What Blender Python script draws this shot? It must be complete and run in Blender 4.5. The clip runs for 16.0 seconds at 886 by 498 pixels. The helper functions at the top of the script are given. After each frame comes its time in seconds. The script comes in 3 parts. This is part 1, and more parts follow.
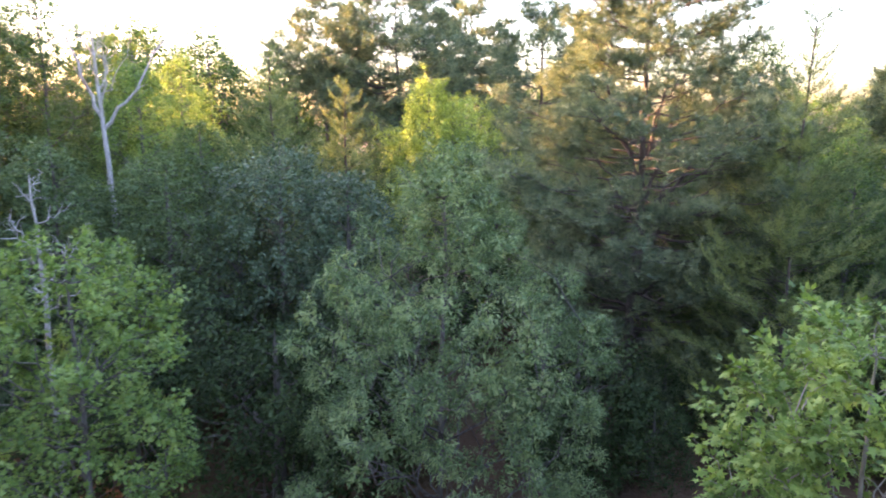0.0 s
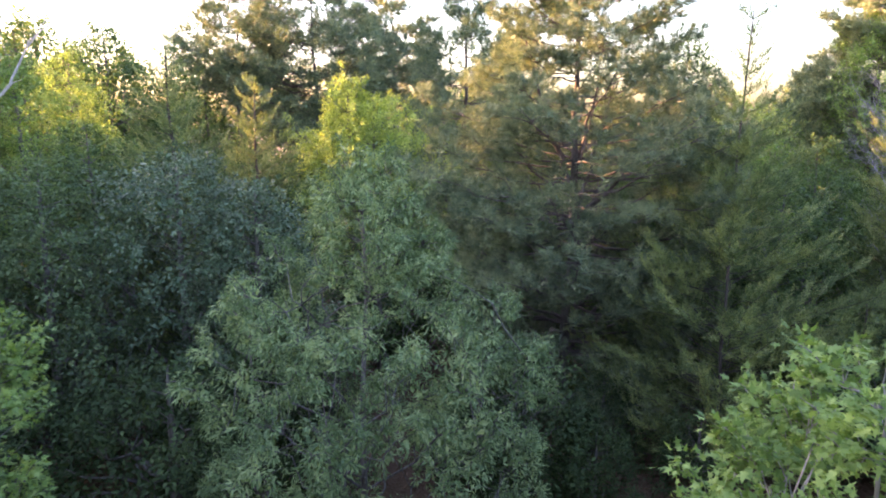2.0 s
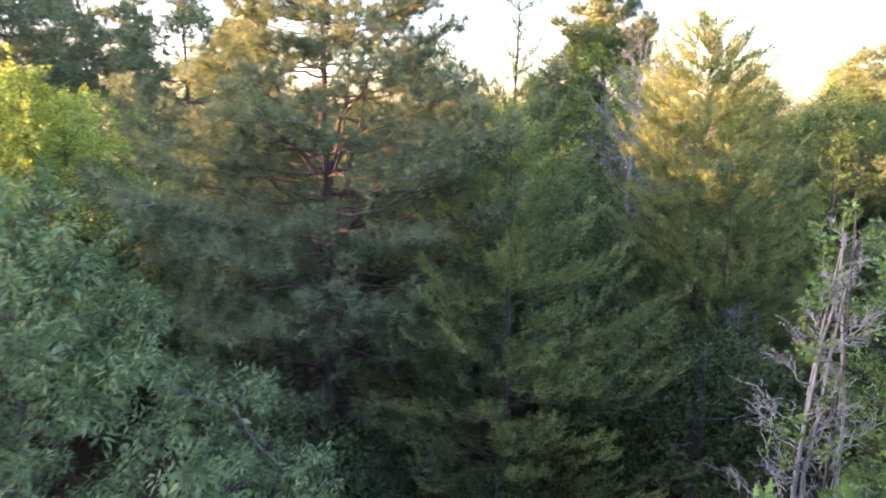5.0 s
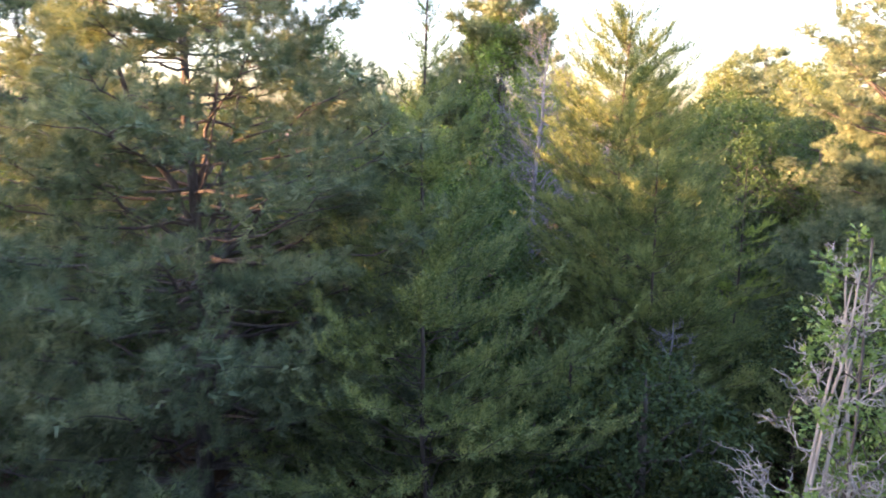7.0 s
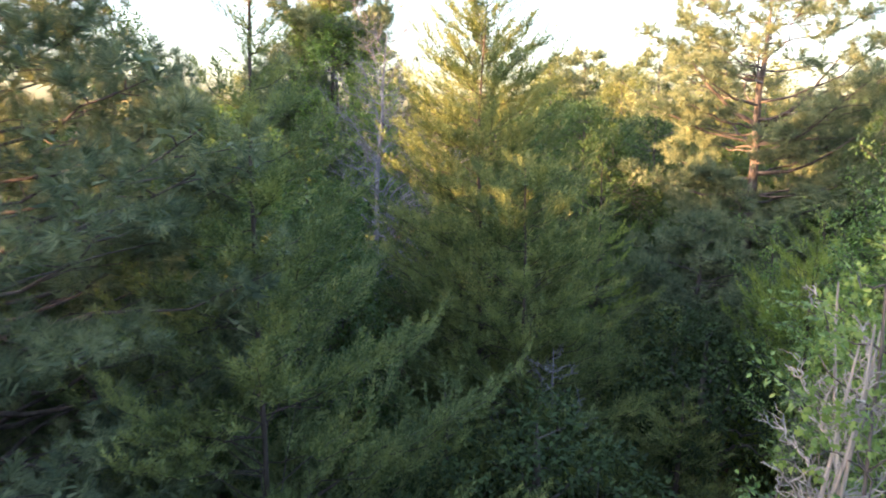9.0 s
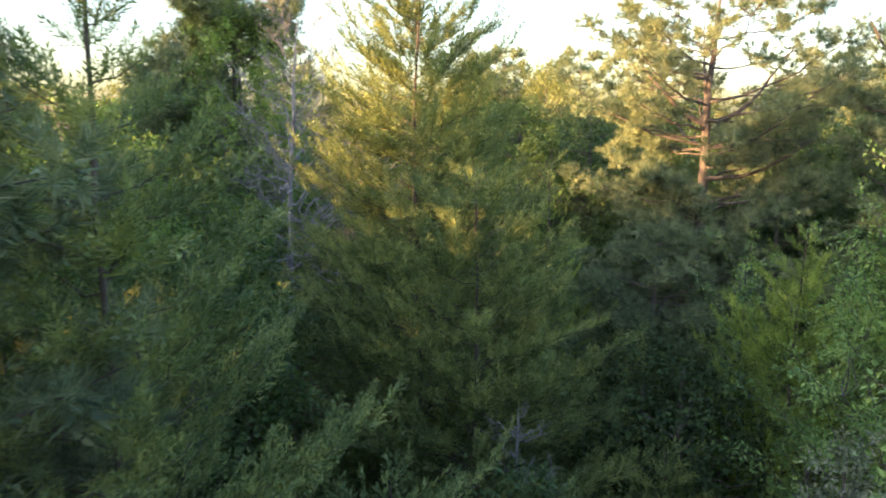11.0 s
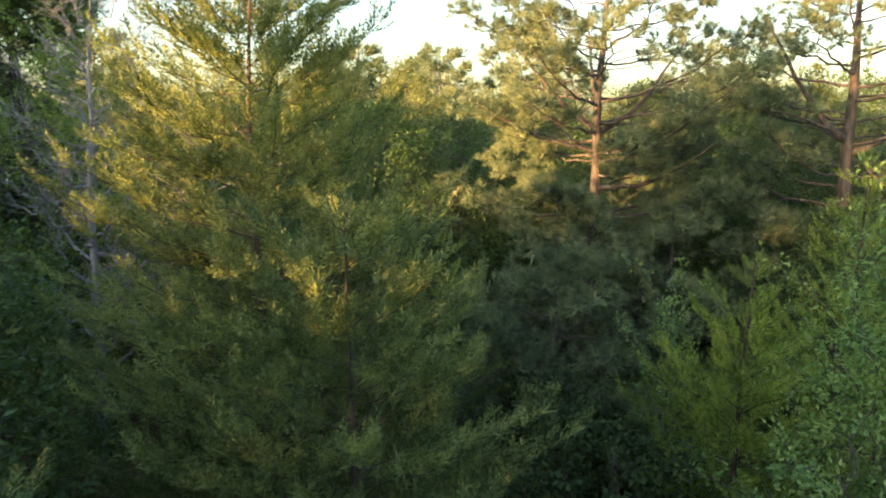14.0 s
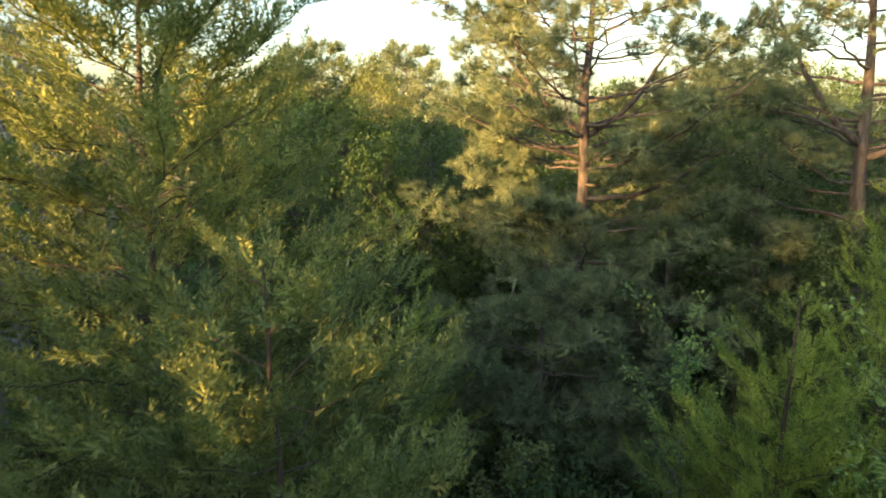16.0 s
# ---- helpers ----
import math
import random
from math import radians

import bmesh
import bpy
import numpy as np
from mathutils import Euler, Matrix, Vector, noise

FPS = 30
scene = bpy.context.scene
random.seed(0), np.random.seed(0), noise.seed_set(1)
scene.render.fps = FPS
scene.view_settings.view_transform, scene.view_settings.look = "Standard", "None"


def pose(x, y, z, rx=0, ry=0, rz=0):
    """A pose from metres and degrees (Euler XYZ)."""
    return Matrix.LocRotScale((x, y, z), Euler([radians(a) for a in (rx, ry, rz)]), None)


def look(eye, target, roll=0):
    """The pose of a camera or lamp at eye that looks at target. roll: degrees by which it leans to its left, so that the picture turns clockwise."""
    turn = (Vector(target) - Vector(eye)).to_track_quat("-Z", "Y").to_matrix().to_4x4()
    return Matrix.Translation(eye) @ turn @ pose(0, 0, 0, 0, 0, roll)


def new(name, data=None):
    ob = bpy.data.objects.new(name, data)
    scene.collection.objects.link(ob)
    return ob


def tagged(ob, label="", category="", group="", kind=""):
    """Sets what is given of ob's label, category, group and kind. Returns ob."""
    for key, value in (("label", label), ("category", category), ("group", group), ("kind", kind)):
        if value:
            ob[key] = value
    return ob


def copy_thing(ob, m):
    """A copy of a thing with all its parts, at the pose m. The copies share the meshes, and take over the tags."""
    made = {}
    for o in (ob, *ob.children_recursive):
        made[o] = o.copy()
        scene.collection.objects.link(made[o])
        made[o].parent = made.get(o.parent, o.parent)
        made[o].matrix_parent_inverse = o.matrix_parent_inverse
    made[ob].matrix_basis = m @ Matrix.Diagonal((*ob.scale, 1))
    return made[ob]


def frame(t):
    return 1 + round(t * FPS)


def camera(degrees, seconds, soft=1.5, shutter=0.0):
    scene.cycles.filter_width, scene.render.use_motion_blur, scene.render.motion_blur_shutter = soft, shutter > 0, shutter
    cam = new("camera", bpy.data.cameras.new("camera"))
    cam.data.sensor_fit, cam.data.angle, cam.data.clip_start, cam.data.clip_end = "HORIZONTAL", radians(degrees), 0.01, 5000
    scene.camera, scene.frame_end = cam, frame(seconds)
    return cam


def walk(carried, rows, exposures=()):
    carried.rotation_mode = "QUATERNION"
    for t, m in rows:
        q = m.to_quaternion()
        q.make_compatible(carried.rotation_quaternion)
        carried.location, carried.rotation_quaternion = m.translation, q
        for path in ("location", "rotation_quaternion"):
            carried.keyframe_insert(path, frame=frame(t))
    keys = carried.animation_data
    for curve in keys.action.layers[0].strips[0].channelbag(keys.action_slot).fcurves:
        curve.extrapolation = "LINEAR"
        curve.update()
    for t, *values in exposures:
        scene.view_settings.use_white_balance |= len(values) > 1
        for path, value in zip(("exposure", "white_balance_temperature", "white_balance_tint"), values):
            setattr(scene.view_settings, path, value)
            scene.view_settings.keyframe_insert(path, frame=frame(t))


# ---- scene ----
cam = camera(66.1, 16.0, soft=1.8, shutter=0.5)
METRES, EYE, TILT, LEAN, TURN = 20.0, 9.0, -11.2, 0.0, 0.0
ROWS = [
    (0.0, 0.0, 0.0, 0.0, 0.0, 0.0, 0.0),
    (0.5, 0.0013, 0.0197, 0.0037, -2.88, 0.01, 0.51),
    (1.0, 0.0017, 0.0382, 0.0077, -5.0, -0.02, 0.89),
    (1.5, 0.0034, 0.059, 0.0119, -5.59, -0.02, 1.01),
    (2.0, 0.0061, 0.0825, 0.0168, -6.22, -0.03, 1.12),
    (2.5, 0.0098, 0.1086, 0.0218, -7.63, -0.04, 1.38),
    (3.0, 0.0141, 0.1357, 0.0278, -10.63, -0.13, 1.92),
    (3.5, 0.0193, 0.1641, 0.0341, -14.11, -0.29, 2.54),
    (4.0, 0.0257, 0.1936, 0.0404, -18.2, -0.47, 3.25),
    (4.5, 0.0333, 0.2229, 0.0471, -23.41, -0.81, 4.12),
    (7.0, 0.0982, 0.3707, 0.0781, -36.77, -1.91, 6.38),
    (7.5, 0.1155, 0.3998, 0.0849, -40.04, -2.3, 6.89),
    (8.0, 0.1342, 0.4288, 0.0913, -43.99, -2.79, 7.45),
    (8.5, 0.1545, 0.4579, 0.0974, -48.14, -3.36, 8.0),
    (11.0, 0.2828, 0.5861, 0.1266, -58.48, -4.98, 9.32),
    (11.5, 0.3103, 0.6078, 0.1309, -61.19, -5.43, 9.6),
    (12.0, 0.3379, 0.628, 0.1353, -63.36, -5.8, 9.82),
    (12.5, 0.3651, 0.6452, 0.1394, -64.94, -6.06, 9.94),
    (13.0, 0.3924, 0.659, 0.1431, -67.0, -6.42, 10.11),
    (13.5, 0.4197, 0.6699, 0.1462, -68.87, -6.76, 10.26),
    (14.0, 0.4471, 0.6799, 0.1485, -70.71, -7.07, 10.42),
    (14.5, 0.475, 0.6892, 0.1507, -71.79, -7.24, 10.53),
    (15.0, 0.5037, 0.6984, 0.1532, -72.2, -7.31, 10.61),
    (15.5, 0.5339, 0.7078, 0.1557, -72.84, -7.44, 10.62),
    (16.0, 0.5645, 0.7163, 0.1578, -73.37, -7.52, 10.72),
]
walk(cam, [(t, pose(0, 0, EYE, TILT, LEAN, TURN) @ pose(METRES * x, METRES * y, METRES * z, 90 + pitch, roll, yaw)) for t, x, y, z, yaw, pitch, roll in ROWS],
     exposures=[(0, 3.5, 6050, 38), (1, 3.4, 6050, 38), (4, 3.35, 6050, 40), (7.5, 3.05, 5900, 34), (11, 2.6, 6050, 17), (16, 2.1, 6550, 9)])

# ---- daylight: low evening sun from beyond the woods, clear bright sky ----
SUN_AZ, SUN_EL = -64.0, 8.0          # degrees; azimuth clockwise from +y
world = bpy.data.worlds.new("evening_sky")
scene.world = world
world.use_nodes = True
wn = world.node_tree
sky = wn.nodes.new("ShaderNodeTexSky")
sky.sky_type, sky.sun_disc = "NISHITA", False
sky.sun_elevation, sky.sun_rotation = radians(SUN_EL), radians(SUN_AZ)
sky.dust_density, sky.air_density, sky.ozone_density = 2.5, 1.0, 1.0
bg = wn.nodes["Background"]
bg.inputs["Strength"].default_value = 0.15
wn.links.new(sky.outputs["Color"], bg.inputs["Color"])

sun_dir = Vector((math.sin(radians(SUN_AZ)) * math.cos(radians(SUN_EL)), math.cos(radians(SUN_AZ)) * math.cos(radians(SUN_EL)), math.sin(radians(SUN_EL))))
sun_data = bpy.data.lights.new("sun", "SUN")
sun_data.energy, sun_data.angle, sun_data.color = 5.0, radians(0.9), (1.0, 0.53, 0.19)
sun = new("sun", sun_data)
sun.matrix_world = look(sun_dir * 100, (0, 0, 0))


# ---- materials ----
def ramp(nodes, stops):
    r = nodes.new("ShaderNodeValToRGB")
    el = r.color_ramp.elements
    while len(el) < len(stops):
        el.new(0.5)
    for e, (p, c) in zip(el, stops):
        e.position, e.color = p, (*c, 1)
    return r


def foliage(name, dark, mid, light, through_light=0.35, rough=0.55, patch=0.6, glow=None, grey=0.2):
    """Leaf: a glossy skin over a diffuse body that lets part of the light through; colour varies leaf by leaf and branch by branch."""
    dark, mid, light = [tuple((1 - grey) * v + grey * (0.5 * c[0] + 0.4 * c[1] + 0.1 * c[2]) for v in c) for c in (dark, mid, light)]
    m = bpy.data.materials.new(name)
    m.use_nodes = True
    n, l = m.node_tree.nodes, m.node_tree.links
    p = n["Principled BSDF"]
    geo = n.new("ShaderNodeNewGeometry")
    pos = n.new("ShaderNodeTexCoord")
    big = n.new("ShaderNodeTexNoise")
    big.inputs["Scale"].default_value, big.inputs["Detail"].default_value = patch, 3
    l.new(pos.outputs["Object"], big.inputs["Vector"])
    mix = n.new("ShaderNodeMath")
    mix.operation = "MULTIPLY_ADD"
    l.new(geo.outputs["Random Per Island"], mix.inputs[0])
    mix.inputs[1].default_value = 0.5
    fine = n.new("ShaderNodeTexNoise")           # spray by spray: fresh and old growth
    fine.inputs["Scale"].default_value, fine.inputs["Detail"].default_value = 2.6, 3
    l.new(pos.outputs["Object"], fine.inputs["Vector"])
    both = n.new("ShaderNodeMath")
    both.operation = "MULTIPLY_ADD"
    l.new(fine.outputs["Fac"], both.inputs[0])
    both.inputs[1].default_value, both.inputs[2].default_value = 1.7, -1.05
    shift = n.new("ShaderNodeMath")
    shift.operation = "MULTIPLY_ADD"
    l.new(big.outputs["Fac"], shift.inputs[0])
    shift.inputs[1].default_value = 1.0
    l.new(both.outputs[0], shift.inputs[2])
    l.new(shift.outputs[0], mix.inputs[2])
    r = ramp(n, [(0.05, tuple(0.8 * v for v in dark)), (0.5, mid), (0.95, tuple(1.15 * v for v in light))])
    l.new(mix.outputs[0], r.inputs["Fac"])
    l.new(r.outputs["Color"], p.inputs["Base Color"])
    p.inputs["Roughness"].default_value = rough
    p.inputs["Specular IOR Level"].default_value = 0.25
    t = n.new("ShaderNodeBsdfTranslucent")
    hs = n.new("ShaderNodeMix")
    hs.data_type, hs.blend_type = "RGBA", "MULTIPLY"
    hs.inputs["Factor"].default_value = 1.0
    l.new(r.outputs["Color"], hs.inputs["A"])
    hs.inputs["B"].default_value = (*(glow or (1.5, 1.45, 0.55)), 1)
    l.new(hs.outputs["Result"], t.inputs["Color"])
    ms = n.new("ShaderNodeMixShader")
    ms.inputs["Fac"].default_value = through_light
    l.new(p.outputs[0], ms.inputs[1])
    l.new(t.outputs[0], ms.inputs[2])
    l.new(ms.outputs[0], n["Material Output"].inputs["Surface"])
    return m


def bark(name, dark, light, scale=9.0, stretch=0.25, depth=0.5, rough=0.9):
    """Furrowed bark with plates, weathered patches and relief."""
    m = bpy.data.materials.new(name)
    m.use_nodes = True
    n, l = m.node_tree.nodes, m.node_tree.links
    p = n["Principled BSDF"]
    pos, mp = n.new("ShaderNodeTexCoord"), n.new("ShaderNodeMapping")
    mp.inputs["Scale"].default_value = (1, 1, stretch)
    l.new(pos.outputs["Object"], mp.inputs["Vector"])
    vor = n.new("ShaderNodeTexVoronoi")
    vor.feature = "DISTANCE_TO_EDGE"
    vor.inputs["Scale"].default_value = scale
    l.new(mp.outputs[0], vor.inputs["Vector"])
    noi = n.new("ShaderNodeTexNoise")
    noi.inputs["Scale"].default_value, noi.inputs["Detail"].default_value = scale * 0.6, 6
    l.new(mp.outputs[0], noi.inputs["Vector"])
    a = n.new("ShaderNodeMath")
    a.operation = "MULTIPLY_ADD"
    l.new(vor.outputs["Distance"], a.inputs[0])
    a.inputs[1].default_value = 0.9
    l.new(noi.outputs["Fac"], a.inputs[2])
    r = ramp(n, [(0.3, dark), (0.85, light)])
    l.new(a.outputs[0], r.inputs["Fac"])
    l.new(r.outputs["Color"], p.inputs["Base Color"])
    p.inputs["Roughness"].default_value = rough
    b = n.new("ShaderNodeBump")
    b.inputs["Strength"].default_value, b.inputs["Distance"].default_value = depth, 0.03
    l.new(a.outputs[0], b.inputs["Height"])
    l.new(b.outputs[0], p.inputs["Normal"])
    return m


LEAF = {
    "sweetgum": foliage("sweetgum_leaf", (0.07, 0.15, 0.022), (0.135, 0.26, 0.042), (0.22, 0.34, 0.065), 0.36, 0.5),
    "willow_oak": foliage("willow_oak_leaf", (0.056, 0.104, 0.04), (0.132, 0.218, 0.085), (0.265, 0.35, 0.155), 0.22, 0.45, grey=0.08),
    "pine": foliage("pine_needle", (0.055, 0.105, 0.056), (0.132, 0.2, 0.098), (0.24, 0.29, 0.13), 0.18, 0.5, glow=(1.35, 1.3, 0.6)),
    "cedar": foliage("cedar_scale_leaf", (0.06, 0.108, 0.036), (0.147, 0.213, 0.066), (0.275, 0.32, 0.09), 0.2, 0.6, grey=0.14),
    "young_cedar": foliage("young_cedar_leaf", (0.09, 0.16, 0.032), (0.19, 0.285, 0.052), (0.32, 0.41, 0.075), 0.28, 0.6, grey=0.1),
    "magnolia": foliage("glossy_leaf", (0.032, 0.066, 0.032), (0.064, 0.115, 0.056), (0.14, 0.195, 0.11), 0.15, 0.42, grey=0.05),
    "lime": foliage("yellow_green_leaf", (0.12, 0.21, 0.02), (0.24, 0.35, 0.04), (0.38, 0.48, 0.08), 0.45, 0.55),
    "green": foliage("green_leaf", (0.03, 0.075, 0.02), (0.06, 0.13, 0.032), (0.12, 0.20, 0.05), 0.35, 0.5),
    "dark": foliage("dark_leaf", (0.036, 0.07, 0.026), (0.072, 0.125, 0.048), (0.14, 0.2, 0.082), 0.25, 0.72, grey=0.08),
    # undergrowth leaf: the wood's deep shade is put into its base colour
    "shade_leaf": foliage("shade_dark_leaf", (0.018, 0.038, 0.012), (0.034, 0.065, 0.02), (0.06, 0.10, 0.03), 0.15, 0.75, grey=0.05),
    "pale": foliage("pale_leaf", (0.08, 0.12, 0.03), (0.15, 0.20, 0.05), (0.24, 0.28, 0.07), 0.35, 0.55),
    "silver": foliage("silvery_leaf", (0.09, 0.13, 0.07), (0.16, 0.20, 0.12), (0.30, 0.33, 0.24), 0.25, 0.5),
    "vine": foliage("vine_leaf", (0.055, 0.137, 0.028), (0.137, 0.275, 0.055), (0.24, 0.38, 0.082), 0.28, 0.5),
}
PINE_BARK = bark("pine_bark", (0.034, 0.03, 0.027), (0.145, 0.125, 0.112), 7.0, 0.35)
GREY_BARK = bark("grey_bark", (0.04, 0.037, 0.033), (0.17, 0.155, 0.14), 12.0, 0.25)
DEAD_WOOD = bark("bleached_dead_wood", (0.17, 0.165, 0.155), (0.46, 0.45, 0.42), 14.0, 0.15, 0.3)
GREY_DEAD = bark("weathered_grey_wood", (0.11, 0.11, 0.115), (0.32, 0.32, 0.33), 14.0, 0.15, 0.3)
PALE_BARK = bark("pale_bark", (0.10, 0.095, 0.085), (0.32, 0.30, 0.27), 12.0, 0.25)
CEDAR_BARK = bark("cedar_bark", (0.028, 0.023, 0.02), (0.11, 0.088, 0.07), 16.0, 0.12)


# ---- mesh building ----
def mesh_of(name, verts, faces, mat, smooth=False):
    """A mesh from vertex rows and faces that all have the same number of corners."""
    me = bpy.data.meshes.new(name)
    faces = np.ascontiguousarray(faces, dtype=np.int32)
    nf, k = faces.shape
    me.vertices.add(len(verts))
    me.vertices.foreach_set("co", np.ascontiguousarray(verts, dtype=np.float32).ravel())
    me.loops.add(nf * k)
    me.loops.foreach_set("vertex_index", faces.ravel())
    me.polygons.add(nf)
    me.polygons.foreach_set("loop_start", np.arange(0, nf * k, k, dtype=np.int32))
    me.polygons.foreach_set("use_smooth", np.full(nf, smooth, dtype=bool))
    me.materials.append(mat)
    me.update(calc_edges=True)
    return me


def unit(v):
    return v / np.maximum(np.linalg.norm(v, axis=-1, keepdims=True), 1e-9)


STAR = np.array([(0, 0), (-0.30, 0.10), (-0.16, 0.30), (-0.50, 0.50), (-0.14, 0.52), (0, 1.0), (0.14, 0.52), (0.50, 0.50), (0.16, 0.30), (0.30, 0.10)])


def blades(base, way, face, length, width, shape):
    """Leaves: at base, along way, their flat side towards face."""
    n = len(base)
    way = unit(way)
    side = unit(np.cross(way, face))
    up = np.cross(side, way)
    length, width = np.reshape(length, (-1, 1)) * np.ones((n, 1)), np.reshape(width, (-1, 1)) * np.ones((n, 1))
    if shape == "needle":
        rows = [base - side * width * 0.5, base + side * width * 0.5, base + way * length]
    elif shape == "star":
        rows = [base + side * (length * a) + way * (length * b) + up * (length * (-0.25 * abs(a))) for a, b in STAR]
    else:
        rows = [base, base + way * length * 0.42 + side * width * 0.5 + up * length * 0.07, base + way * length, base + way * length * 0.42 - side * width * 0.5 + up * length * 0.07]
    k = len(rows)
    return np.stack(rows, axis=1).reshape(-1, 3), np.arange(n * k).reshape(n, k)


def tube(points, radii, sides=6):
    p, r = np.asarray(points, float), np.asarray(radii, float)
    t = unit(np.gradient(p, axis=0))
    ref = np.where(np.abs(t[:, 2:3]) > 0.9, np.array([[1.0, 0, 0]]), np.array([[0, 0, 1.0]]))
    ref = np.repeat(ref[:1], len(p), axis=0)
    a = unit(np.cross(t, ref))
    b = np.cross(t, a)
    ang = np.linspace(0, 2 * np.pi, sides, endpoint=False)
    v = p[:, None] + r[:, None, None] * (np.cos(ang)[None, :, None] * a[:, None] + np.sin(ang)[None, :, None] * b[:, None])
    i = np.arange(len(p) - 1)[:, None] * sides
    j = np.arange(sides)[None]
    jn = (j + 1) % sides
    f = np.stack([i + j, i + jn, i + sides + jn, i + sides + j], axis=-1).reshape(-1, 4)
    return v.reshape(-1, 3), f


def joined(pieces):
    vs, fs, at = [], [], 0
    for v, f in pieces:
        vs.append(v), fs.append(f + at)
        at += len(v)
    return np.concatenate(vs), np.concatenate(fs)


def part(name, me, parent, label="", kind=""):
    ob = new(name, me)
    ob.parent = parent
    return tagged(ob, label, kind=kind)


def bent(a, b, sag, rng, n=7, wob=0.05):
    """A limb from a to b: rises or sags in the middle and wanders a little."""
    s = np.linspace(0, 1, n)[:, None]
    p = a + (b - a) * s
    p[:, 2] += (sag * np.sin(np.pi * s) * np.linalg.norm(b - a))[:, 0]
    w = rng.normal(0, wob, (n, 3)) * np.linalg.norm(b - a)
    w[0] = w[-1] = 0
    return p + w


# ---- foliage pieces, along +z from the origin, about one unit long ----
def needle_tuft(rng, n):
    """The end of a pine shoot: needles that spring out all round it."""
    s = rng.random(n) ** 0.8
    a, phi = np.radians(84 - 62 * s + rng.normal(0, 12, n)), rng.random(n) * 2 * np.pi
    way = np.column_stack([np.sin(a) * np.cos(phi), np.sin(a) * np.sin(phi), np.cos(a)])
    base = np.column_stack([np.zeros(n), np.zeros(n), s * 0.55]) + way * 0.04
    return blades(base, way, rng.normal(0, 1, (n, 3)), rng.uniform(0.42, 0.66, n), 1.5 / n + 0.010, "needle")


def cedar_frond(rng, n):
    """A flat, upturned spray of scale leaves: twiglets leave a stem on both sides and above."""
    base, way, ln = [], [], []
    for k in range(n):
        s = (k + 0.5 * rng.random()) / n
        long = 0.27 * (1.03 - s) ** 0.7 + 0.05
        turn = (0, math.pi, math.pi / 2)[k % 3] + rng.normal(0, 0.35)
        d = unit(np.array([math.cos(turn) * 0.8, math.sin(turn) * 0.55 + 0.12, 0.85]) + rng.normal(0, 0.1, 3))
        stem = np.array([0, 0.16 * s * s, s])
        for u in (0.1, 0.4, 0.7, 1.0):
            base.append(stem + d * u * long)
            way.append(unit(d + rng.normal(0, 0.38, 3)))
            ln.append(0.5 / n ** 0.5 * (1.15 - 0.3 * u))
    base, way, ln = np.array(base), np.array(way), np.array(ln)
    return blades(base, way, rng.normal(0, 0.6, (len(base), 3)) + np.array([0, 1.0, 0]), ln * rng.uniform(0.7, 1.3, len(ln)), 0.19 / n ** 0.5, "needle")


PIECE = {k: [f(np.random.default_rng(900 + i), n) for i in range(7)]
         for k, f, n in (("pine", needle_tuft, 64), ("far_pine", needle_tuft, 24), ("cedar", cedar_frond, 27), ("far_cedar", cedar_frond, 12))}


def strew(kind, at, axis, size, rng, up=(0, 0, 1)):
    """Pieces of a kind set at points, along axes, their upper side turned up."""
    axis = unit(axis)
    side = unit(np.cross(np.asarray(up, float) + rng.normal(0, 0.25, axis.shape), axis))
    frame_ = np.stack([side, np.cross(axis, side), axis], axis=-1) * np.reshape(size, (-1, 1, 1))
    which = rng.integers(0, len(PIECE[kind]), len(at))
    out = []
    for k, (v, f) in enumerate(PIECE[kind]):
        m = np.nonzero(which == k)[0]
        if len(m):
            w = np.einsum("mij,vj->mvi", frame_[m], v) + at[m][:, None]
            out.append((w.reshape(-1, 3), (f[None] + (np.arange(len(m)) * len(v))[:, None, None]).reshape(-1, f.shape[1])))
    return joined(out)


class Stem:
    """The Empty at a tree's foot and its tapered, swaying trunk."""

    def __init__(self, name, label, category, group, place, height, trunk, rng, mat, lean=(0, 0), sway=0.012):
        self.root = tagged(new(name), label, category, group or name.replace("_", " ") + "s of the wood")
        self.root.location = (*place, 0)
        n = 16
        self.h, self.mat, self.rng = height, mat, rng
        self.z = np.linspace(-0.15, height, n)
        s = np.cumsum(rng.normal(0, sway * height / 3, (n, 2)), axis=0) * 0.6
        self.p = np.column_stack([s[:, 0] + lean[0] * self.z / height, s[:, 1] + lean[1] * self.z / height, self.z])
        self.p[0, :2] = self.p[1, :2]
        self.r = trunk * (1 - np.clip(self.z / height, 0, 1)) ** 0.75 + 0.012
        self.r[0] *= 1.35
        self.limbs, self.twigs = [], []
        part("trunk", mesh_of("trunk", *tube(self.p, self.r, 9), mat, True), self.root)

    def on(self, z):
        z = np.minimum(np.asarray(z, float), self.h)
        return np.stack([np.interp(z, self.z, self.p[:, 0]), np.interp(z, self.z, self.p[:, 1]), z], axis=-1)

    def thick(self, z):
        return float(np.interp(z, self.z, self.r))

    def leaders(self, rows):
        """Upright forks of the trunk: from a height, towards an angle, out and up."""
        made = []
        for z0, az, reach, z1, r0 in rows:
            a = self.on(z0)
            b = self.on(z1) + np.array([math.cos(az), math.sin(az), 0]) * reach
            path = bent(a, b, -0.10, self.rng, 9, 0.009)
            self.limbs.append(tube(path, np.linspace(r0, r0 * 0.25, 9), 8))
            made.append(path)
        return made

    def wood(self, detail):
        if detail:
            for v, f in self.limbs:
                part("limb", mesh_of("limb", v, f, self.mat, True), self.root)
        else:
            self.twigs = self.limbs + self.twigs
        if self.twigs:
            part("branchwork", mesh_of("branchwork", *joined(self.twigs), self.mat, True), self.root, kind="stuff")


